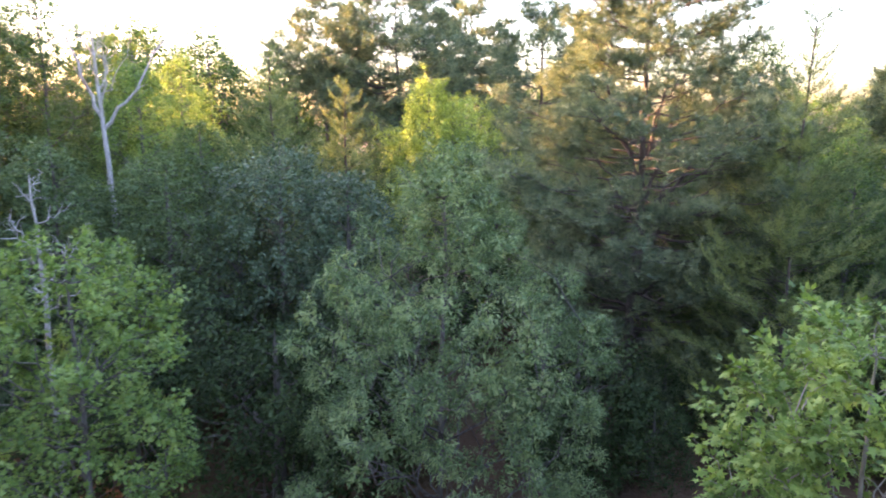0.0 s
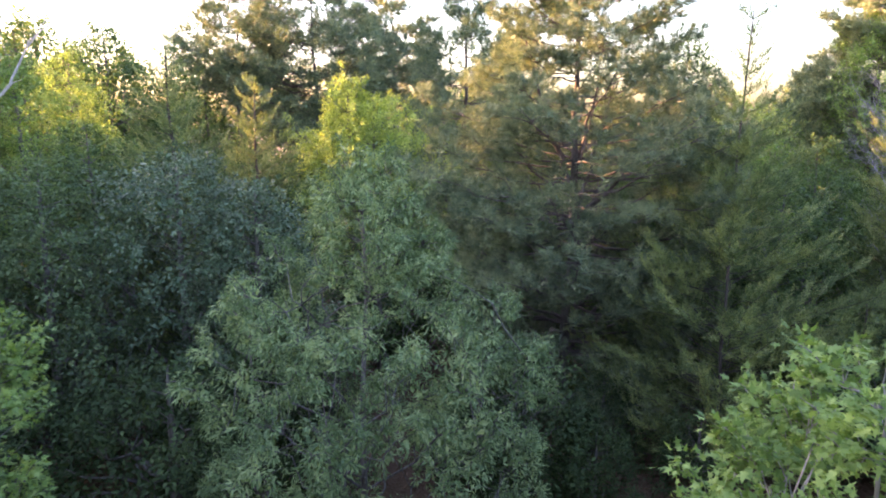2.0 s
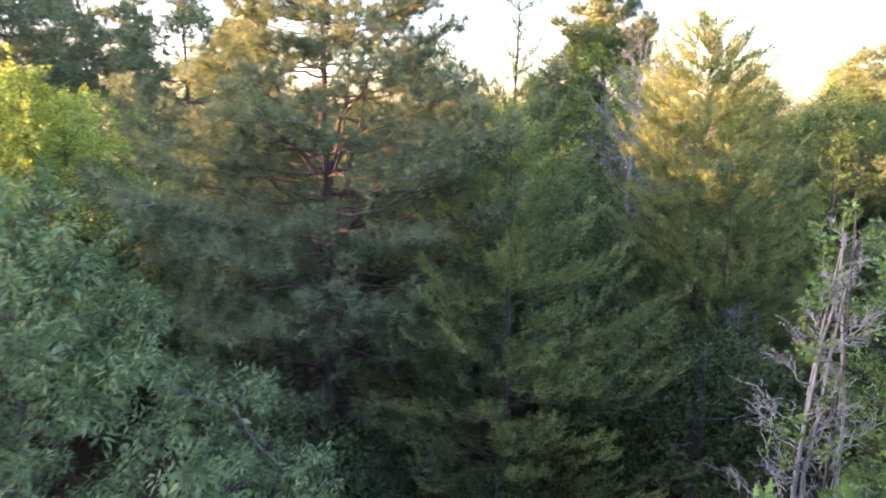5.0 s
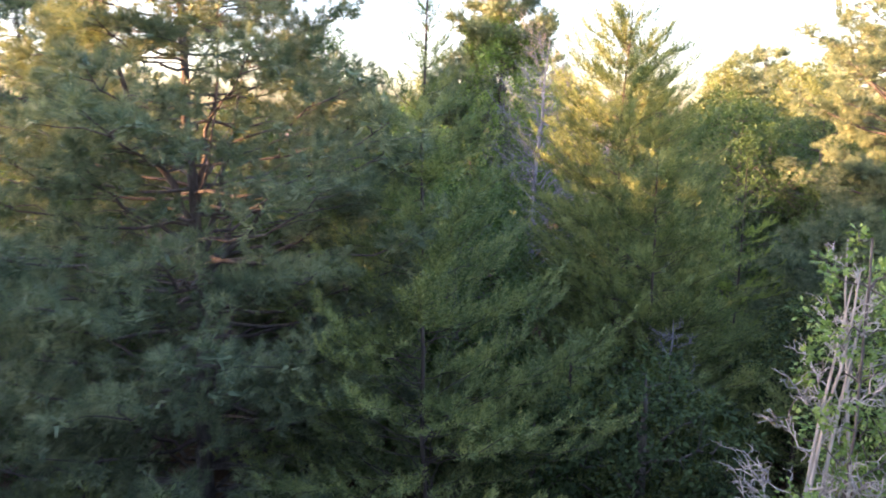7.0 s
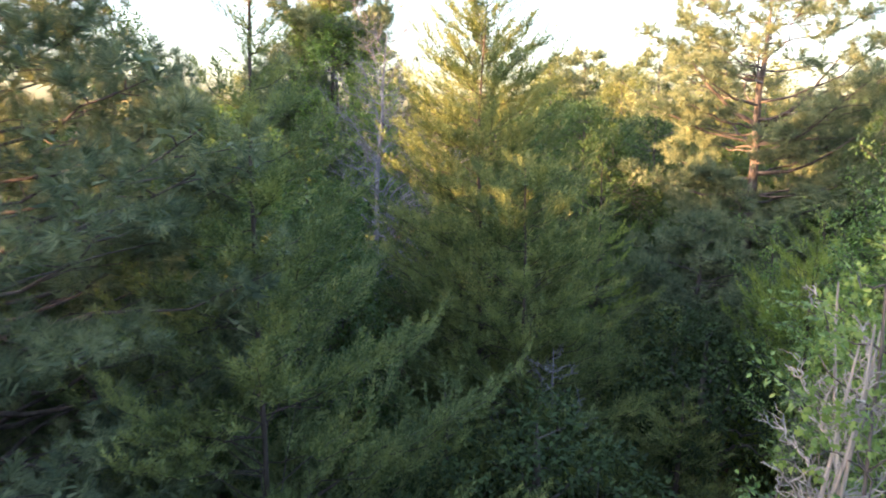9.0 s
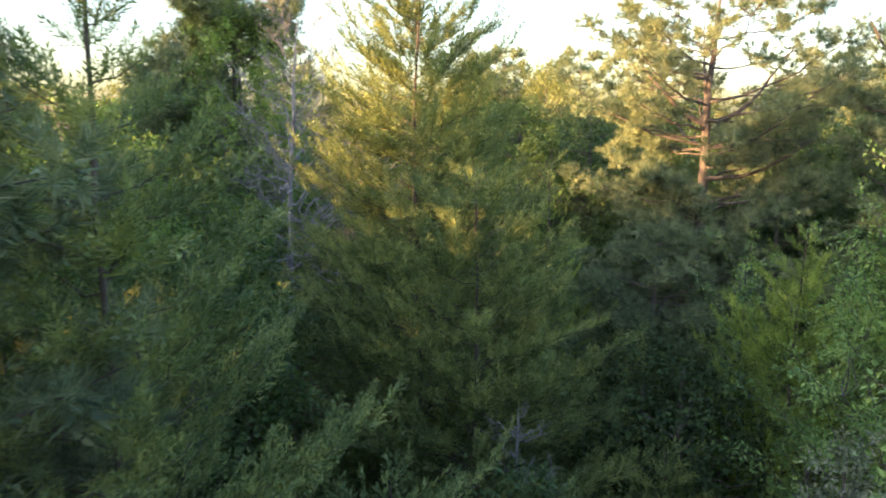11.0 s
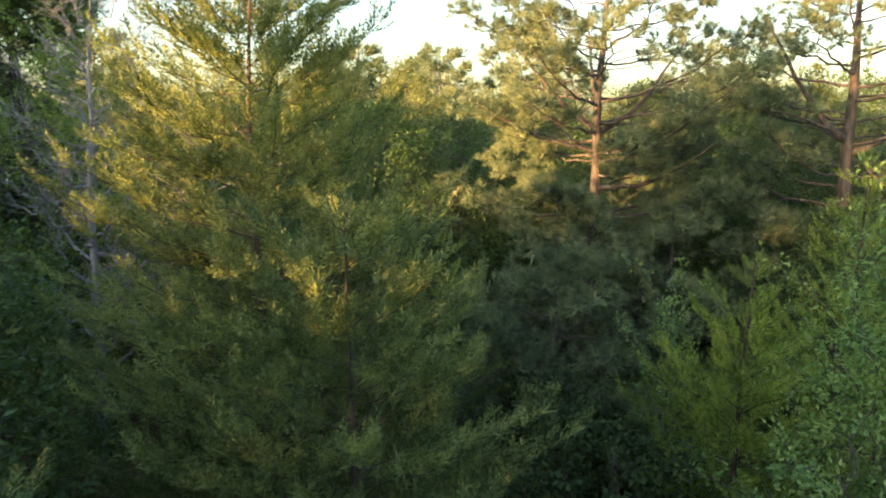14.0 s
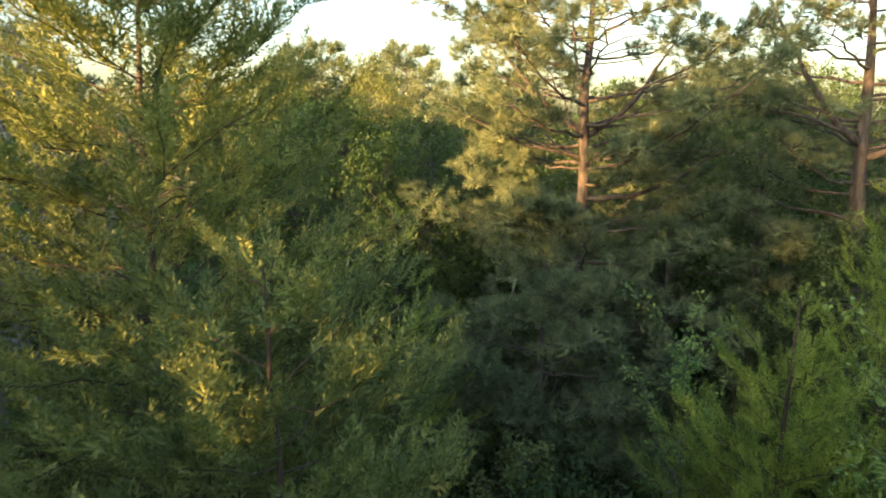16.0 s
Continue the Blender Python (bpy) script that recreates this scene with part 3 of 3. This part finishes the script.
pine("loblolly_pine", "loblolly pine with open crown and bare orange-brown trunk", (28.5, 16.1), 14.2,
     [(6.4, 3.2), (7.4, 3.9), (8.6, 3.0), (9.8, 3.9), (11.0, 4.3), (12.2, 4.0), (13.4, 2.6), (14.4, 0.8)], 20, boughs=52, clusters=9, tufts=8, tuft=0.32, puff=0.30, pads=[(-3.2, 0.6, 7.5, 0.5), (-2.8, 0.9, 7.35, 0.5)], gaps=[(3.25, 0.45, 7.6, 9.3)], trunk=0.24,
     rise=0.35, start=0.42, leaders=[(9.0, 2.2, 2.8, 11.6, 0.09), (8.9, -0.9, 2.6, 11.4, 0.09), (7.4, -1.9, 3.2, 8.7, 0.08), (9.4, 0.4, 1.8, 12.4, 0.07)])
pine("loblolly_pine", "leaning loblolly pine with thick bare limbs", (30.4, 9.4), 14.0,
     [(6.2, 2.6), (7.5, 3.2), (9.0, 3.2), (11.0, 3.4), (13.0, 2.6), (14.3, 1.0)], 21, boughs=42, clusters=7, tufts=8, tuft=0.33, puff=0.30, trunk=0.30, rise=0.35, start=0.4, gaps=[(2.9, 0.5, 7.6, 9.4)],
     leaders=[(8.7, 2.0, 2.6, 12.0, 0.11), (8.4, -1.4, 1.8, 9.6, 0.12)])
pine("loblolly_pine", "low dark pine beneath the taller pine", (24.9, 16.6), 6.6,
     [(0.6, 2.6), (3.0, 2.9), (4.6, 2.5), (5.8, 1.6), (6.7, 0.6)], 22, boughs=48, clusters=6, tufts=9, tuft=0.34, puff=0.36, trunk=0.11)
pine("loblolly_pine", "spreading low pine shaded beside the open pine", (29.5, 14.0), 7.0,
     [(1.0, 2.8), (3.5, 3.2), (5.5, 3.0), (6.6, 1.8), (7.1, 0.8)], 28, boughs=46, clusters=6, tufts=9, tuft=0.34, puff=0.36, trunk=0.11)
cedar("red_cedar", "upright yellow-green cedar before the leaning pine", (24.6, 10.2), 8.6,
      [(0.4, 1.7), (3.5, 1.6), (5.5, 1.3), (7.2, 0.8), (8.0, 0.4), (8.7, 0.12)], 30, boughs=90, fronds=12, frond=0.55, trunk=0.05, rise=0.8, leaf="young_cedar")
broadleaf("broadleaf_tree", "bright green vine-draped tree with arching sprays", (18.6, 10.9), 7.6,
          [(0.5, 1.6), (3.0, 1.8), (5.0, 1.6), (6.4, 1.3), (7.3, 0.8), (7.8, 0.3)], "vine", 23, lobes=130, lobe=0.36, twigs=20, shoots=110, shoot=1.1, trunk=0.05, limbs=14)
broadleaf("broadleaf_tree", "green vine-covered tree beside a bare sapling", (11.9, 9.7), 8.3,
          [(1.5, 1.3), (4.0, 1.6), (6.0, 1.5), (7.6, 1.0), (8.5, 0.3)], "vine", 25, lobes=120, lobe=0.36, twigs=20, shoots=36, shoot=0.8, trunk=0.08, limbs=14)
broadleaf("broadleaf_shrub", "vine-hung shrub with pale arching sprays", (22.0, 13.9), 6.0,
          [(0.4, 0.4), (2.5, 0.5), (4.5, 0.5), (5.6, 0.4), (6.1, 0.2)], "vine", 29, lobes=26, lobe=0.24, twigs=10, shoots=26, shoot=0.9, trunk=0.04, limbs=8, category="shrub")
broadleaf("broadleaf_shrub", "pale-leaved understorey shrub in the shade", (21.5, 16.3), 4.1,
          [(0.4, 0.7), (2.5, 0.9), (3.6, 0.6), (4.2, 0.2)], "broad", 24, lobes=34, lobe=0.3, twigs=12, shoots=14, shoot=0.5, trunk=0.05, limbs=6, leaf="pale", size=0.8, category="shrub")
for x, y, h, sd in ((9.55, 10.85, 7.4, 31), (9.75, 10.5, 7.6, 35), (9.95, 10.75, 7.5, 36), (10.0, 10.2, 7.8, 38)):
    dead_tree("dead_tree", "bleached bare dead sapling with many crooked twigs", (x, y), h, sd, trunk=0.034, limbs=14, reach=1.15, low=0.3, forks=6, fan=0.8, crook=0.018, lean=(-0.2, 0.1))
dead_tree("dead_tree", "tall bare dead tree with pale grey trunk", (-11.2, 23.5), 12.6, 32, trunk=0.15, limbs=7, reach=1.3, low=0.72, forks=4, fan=1.7, lean=(-0.5, 0), crook=0.006,
          leaders=[(8.9, 3.0, 1.1, 12.2, 0.075), (8.5, 0.1, 2.2, 11.4, 0.07), (9.2, -0.6, 0.7, 11.0, 0.045)])
dead_tree("dead_tree", "bare grey dead branches above the sweetgum", (-8.5, 13.9), 7.8, 33, trunk=0.09, limbs=12, reach=1.6, low=0.6, forks=4, fan=0.7)
dead_tree("dead_tree", "grey leafless tree among green ones", (21.4, 27.4), 12.2, 34, trunk=0.13, limbs=48, reach=3.4, low=0.25, forks=13, fan=0.9, crook=0.016, mat=GREY_DEAD)

broadleaf("climbing_vine", "green vine leaves climbing bare dead saplings", (9.8, 10.5), 7.9,
          [(2.5, 0.7), (5.0, 0.8), (6.8, 0.7), (7.9, 0.4)], "sweetgum", 27, lobes=46, lobe=0.2, twigs=4, trunk=0.012, limbs=6, size=0.8, category="vine", core=2)
dead_tree("dead_shrub", "leafless grey tangle of twigs under the cedars", (15.4, 16.2), 4.6, 39, trunk=0.05, limbs=22, reach=1.3, low=0.2, forks=9, fan=0.4, mat=GREY_DEAD)
dead_tree("dead_shrub", "leafless grey twigs beside the pale shrub", (23.2, 13.9), 4.2, 40, trunk=0.04, limbs=16, reach=1.0, low=0.2, forks=8, fan=0.5, mat=GREY_DEAD)
broadleaf("silvery_shrub", "small pale shrub with silvery leaves below vines", (16.3, 11.7), 4.5,
          [(0.4, 0.4), (2.5, 0.6), (3.8, 0.5), (4.6, 0.2)], "vine", 26, lobes=30, lobe=0.25, twigs=12, trunk=0.04, limbs=8, leaf="silver", shoots=14, shoot=0.5, category="shrub")

# ---- middle distance ----
def mid(kind, label, place, height, r, seed, leaf=None, base=1.0, size=0.95, species="broad", low=0.9, lobes=0, lobe=0.6, name="", group="", fine=1.0, **kw):
    """A tree of the middle distance, with an outline that rounds off towards its top."""
    name = name or kind.replace(" ", "_")
    if species == "pine":
        prof = [(base, r * low), (base * 0.5 + height * 0.5, r), (height * 0.85, r * 0.75), (height, r * 0.25)]
        return pine(name, label, place, height, prof, seed, detail=False, group=group, trunk=0.17, **dict(dict(boughs=lobes or 52, clusters=7, tufts=8, tuft=0.42, puff=0.42, start=0.4), **kw))
    if species == "cedar":
        prof = [(base, r * low), (height * 0.35, r), (height * 0.7, r * 0.6), (height, r * 0.1)]
        return cedar(name, label, place, height, prof, seed, detail=False, group=group, trunk=0.09, **dict(dict(boughs=lobes or 110, fronds=11, frond=0.6), **kw))
    prof = [(base, r * low), (height * 0.4, r), (height * 0.65, r * 0.95), (height * 0.85, r * 0.7), (height * 0.95, r * 0.42), (height, r * 0.15)]
    if height * 0.4 < base:
        prof = [(base, r * low), (base * 0.5 + height * 0.5, r), (height * 0.85, r * 0.75), (height, r * 0.3)]
    area = 2 * math.pi * r * (height - base)
    return broadleaf(name, label, place, height, prof, "broad", seed, lobes=lobes or int(0.62 * area / lobe ** 2), lobe=lobe, leaf=leaf, size=size, detail=False, trunk=0.14, limbs=10, group=group,
                     **dict(dict(twigs=int(10 * fine * (lobe / 0.55) ** 2 / size ** 2), core=26), **kw))


mid("broadleaf tree", "dark blue-green tree in the shade", (-4.6, 19.4), 8.0, 3.0, 41, "magnolia")
mid("magnolia tree", "glossy blue-green tree low beside the oak", (-2.6, 18.4), 7.4, 1.9, 72, "magnolia", lobe=0.45)
mid("broadleaf tree", "dark grey-green tree in deep shade", (-7.6, 18.6), 7.9, 2.6, 42, "dark")
mid("broadleaf tree", "shadowed dull green tree below the bare trunk", (-10.3, 18.0), 8.2, 2.4, 67, "dark")
mid("broadleaf tree", "shadowed broadleaf tree at the wood's edge", (-13.4, 18.0), 9.4, 3.0, 43, "dark")
mid("red cedar", "dark pointed cedar behind glossy trees", (-5.9, 23.6), 11.2, 2.2, 44, species="cedar", lobes=150)
mid("red cedar", "second dark cedar beside the olive tree", (-3.6, 26.0), 10.2, 2.0, 73, species="cedar")
mid("broadleaf tree", "olive green tree with a sunlit crown edge", (-8.7, 24.4), 8.6, 2.4, 68, "green")
mid("broadleaf tree", "sunlit yellow-green tree by the bare trunk", (-11.9, 27.5), 11.0, 2.4, 45, "sweetgum")
mid("broadleaf tree", "tall light green tree in the sun", (-11.8, 31.6), 11.6, 2.3, 46, "sweetgum", lobe=0.65)
mid("broadleaf tree", "tall green tree against the sky", (-16.2, 28.5), 13.6, 3.4, 47, "green", lobe=0.65)
mid("broadleaf tree", "tall green tree behind the bare trunk", (-19.6, 30.0), 14.2, 2.8, 69, "green", lobe=0.65)
mid("broadleaf tree", "bright yellow-green tree glowing in sunlight", (0.4, 31.5), 9.6, 4.4, 48, "lime", base=3.0, lobe=0.6, low=0.8, shoots=50, shoot=0.8)
mid("broadleaf tree", "yellow-green crown leaning out of the bright one", (-0.6, 30.6), 10.5, 1.8, 74, "lime", base=5.0, lobe=0.5, shoots=20, shoot=0.7)
mid("loblolly pine", "tall pine with golden light on its needles", (-7.4, 43.5), 16.4, 3.4, 49, species="pine", base=9.8, low=0.55, lobes=40)
mid("loblolly pine", "tall broad pine lit gold from the side", (-2.6, 42.5), 17.0, 5.2, 50, species="pine", base=7.8, low=0.75, lobes=92, clusters=9)
mid("loblolly pine", "thin pine against the bright sky", (2.0, 46.5), 16.4, 3.4, 51, species="pine", base=9.5, low=0.6, lobes=40)
mid("loblolly pine", "pine crown showing behind the large pine", (5.2, 37.5), 15.2, 3.0, 52, species="pine", base=5.0, lobes=50)
mid("broadleaf tree", "light green round-topped tree", (13.6, 30.4), 12.3, 2.5, 53, "green", lobe=0.6)
mid("broadleaf tree", "tall green tree beside the bare grey one", (23.0, 30.8), 13.8, 2.6, 54, "sweetgum", lobe=0.5, shoots=30, shoot=0.8)
mid("loblolly pine", "dark round-crowned pine behind the cedars", (22.0, 32.6), 12.0, 2.3, 55, species="pine", base=4.0, lobes=80)
mid("broadleaf tree", "dense dark green broadleaf tree", (28.9, 22.6), 9.7, 3.4, 56, "green", lobe=0.5)
mid("broadleaf tree", "dense green tree under the pines", (33.5, 21.5), 9.7, 3.6, 57, "dark")
mid("broadleaf tree", "green tree low behind the open pine", (36.0, 16.5), 9.2, 3.6, 71, "dark")
mid("broadleaf tree", "green tree between the two open pines", (35.0, 11.0), 9.4, 3.4, 75, "dark")
mid("broadleaf tree", "low dark tree beneath the leaning pine", (27.4, 9.9), 7.4, 2.2, 76, "dark")
mid("loblolly pine", "dark pine top above the green trees", (23.2, 31.5), 15.4, 2.4, 70, species="pine", base=11.5, low=0.6, lobes=30)
mid("broadleaf tree", "shaded green tree behind the cedar", (13.0, 25.0), 9.6, 3.0, 58, "sweetgum")
mid("broadleaf tree", "shaded tree below the dead top", (12.9, 21.4), 7.0, 2.6, 59, "green")

# ---- the wood goes on: far trees and undergrowth, a few forms repeated at turned and scaled places ----
def again(src, x, y, turn, scale, label=""):
    ob = copy_thing(src, pose(x, y, 0, 0, 0, turn) @ Matrix.Diagonal((scale, scale, scale, 1)))
    return tagged(ob, label, group="trees and shrubs of the wood behind")


far_green = mid("broadleaf tree", "far green tree of the wood", (44.0, 33.0), 11.0, 3.4, 61, "green", size=1.5, lobe=0.9)
far_pale = mid("broadleaf tree", "far pale green tree in evening sun", (48.2, 29.9), 12.9, 3.0, 62, "pale", size=1.35, lobe=0.85)
far_pine = mid("loblolly pine", "far round-topped pine of the wood", (60.0, 38.4), 15.2, 3.6, 63, species="pine", base=5.5, lobes=46, tufts=6, tuft=0.55, puff=0.55)
# its leaf colour already holds the darkness of the shaded floor
shrub = mid("dark shrub", "dark undergrowth shrub in deep shade", (3.5, 16.5), 3.6, 2.1, 64, "shade_leaf", base=0.3, lobe=0.6, size=1.0)
rs = random.Random(7)
# x, y, scale, which of the three forms
FAR = [(-21, 38, 0.85, 0), (-19.5, 46.5, 1.32, 0), (-15, 50.5, 1.2, 0), (-23, 47, 0.95, 2), (-12, 52, 0.95, 0), (8, 44, 0.95, 0), (12, 52, 0.95, 2),
       (17, 45, 0.95, 0), (24, 38, 1.0, 0), (29, 46, 0.92, 1), (34, 40, 0.85, 2), (40, 34, 0.95, 0), (39, 24, 0.9, 0), (43, 38, 1.0, 1),
       (48, 20, 0.95, 0), (53, 25, 0.98, 1), (56, 40, 1.05, 1), (66, 43, 1.0, 2), (63, 34, 1.1, 1), (57, 30, 0.95, 2), (56, 17, 1.02, 0), (64, 24, 1.05, 1), (44, 14, 0.95, 0),
       (41, 9.5, 0.95, 0), (47, 7.5, 0.95, 1), (52, 12, 0.95, 1), (60, 13, 1.05, 0), (63, 3, 1.15, 0), (38, 4, 0.8, 2), (46, 2, 1.0, 1), (56, 6, 1.0, 0), (40, -4, 1.0, 0), (34, 2, 0.85, 0),
       # scales 1.4 and 1.6: trees mostly out of view, added to block the sun
       (-20.5, 21.5, 1.6, 0), (-20, 16, 1.4, 0), (-26, 19, 1.6, 0), (-23, 26, 1.6, 0), (-28, 25, 1.6, 0), (-26, 44, 0.95, 2), (-22, 11, 1.2, 0), (-30, 38, 1.0, 0), (-14, 43.5, 1.25, 0), (-9.5, 47, 1.15, 0), (-18.5, 40, 1.25, 0), (-23, 30, 1.4, 0), (-30, 12, 1.1, 2), (-24, 50, 1.1, 0)]
for x, y, s, k in FAR:
    again((far_green, far_pale, far_pine)[k], x + rs.uniform(-1, 1), y + rs.uniform(-1, 1), rs.uniform(0, 360), s * rs.uniform(0.97, 1.03))
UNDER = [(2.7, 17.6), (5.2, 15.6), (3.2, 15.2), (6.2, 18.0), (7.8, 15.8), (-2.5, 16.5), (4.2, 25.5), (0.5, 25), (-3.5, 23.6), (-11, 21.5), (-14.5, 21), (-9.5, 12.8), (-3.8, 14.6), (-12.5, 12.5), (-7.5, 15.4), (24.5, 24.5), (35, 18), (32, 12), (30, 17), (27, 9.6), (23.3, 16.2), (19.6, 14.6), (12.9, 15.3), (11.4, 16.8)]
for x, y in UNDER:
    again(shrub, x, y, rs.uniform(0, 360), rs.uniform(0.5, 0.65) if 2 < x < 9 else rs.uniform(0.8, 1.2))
low_cedar = mid("low cedar", "low shaded cedar filling the wood's floor", (12.6, 17.0), 4.4, 2.0, 65, base=0.2, species="cedar", lobes=38, frond=0.75)
LOW = [(8, 20.4), (11.5, 19.6), (14, 19.5), (14.2, 15.6), (13.4, 22.5), (20, 20.5), (20.3, 17.6), (23, 21.5), (26.3, 19.5), (23.6, 13.6), (26.5, 12.5), (31, 17.5), (17.6, 14.4), (24, 9.8), (22, 10.3), (26, 15), (3.6, 20.2), (19.4, 16.0)]
for x, y in LOW:
    again(low_cedar, x, y, rs.uniform(0, 360), rs.uniform(0.6, 0.9))
THICKET = [(4, 25.5), (8.5, 27), (11.5, 28.4), (1.5, 28), (-3, 30.5), (14, 33), (17.5, 31), (25, 30), (10.5, 23), (23, 24.5), (-8, 26.5), (6, 33), (30, 28), (16.8, 25.5), (-5.5, 31), (-13, 23.5),
           (32, 18), (35, 25), (33, 13.5), (31, 6), (34, 28), (20, 38), (-14, 32), (-16, 13)]
for x, y in THICKET:
    again(far_green, x, y, rs.uniform(0, 360), rs.uniform(0.6, 0.74), "shaded green tree filling the wood between taller ones")
far_line = mid("far tree", "hazy tree of the far treeline", (10.0, 74.0), 12.0, 4.6, 66, "green", base=0.5, lobe=1.5, size=3.4)
for k in range(30):
    az, d = radians(-52 + 5.6 * k), rs.uniform(68, 90)
    again(far_line, d * math.sin(az), d * math.cos(az), rs.uniform(0, 360), rs.uniform(0.8, 1.05))
# never in view: added to cut the sky light on low foliage
BEHIND = [(7.6, 7.0, 0.55), (11.2, 6.2, 0.55), (-4.5, 2.5, 0.55), (9.5, 3, 0.6), (14.5, 5, 0.6), (-8, 4, 0.6), (4, -7, 1.2), (-3, -8, 1.2), (11, -4, 1.2), (17, -1, 1.2), (-10, -4, 1.2), (23, 3, 1.1), (-16, 4, 1.2)]
for x, y, s in BEHIND:
    again(far_green, x, y, rs.uniform(0, 360), s, "unseen green tree added behind the clearing to block sky light")
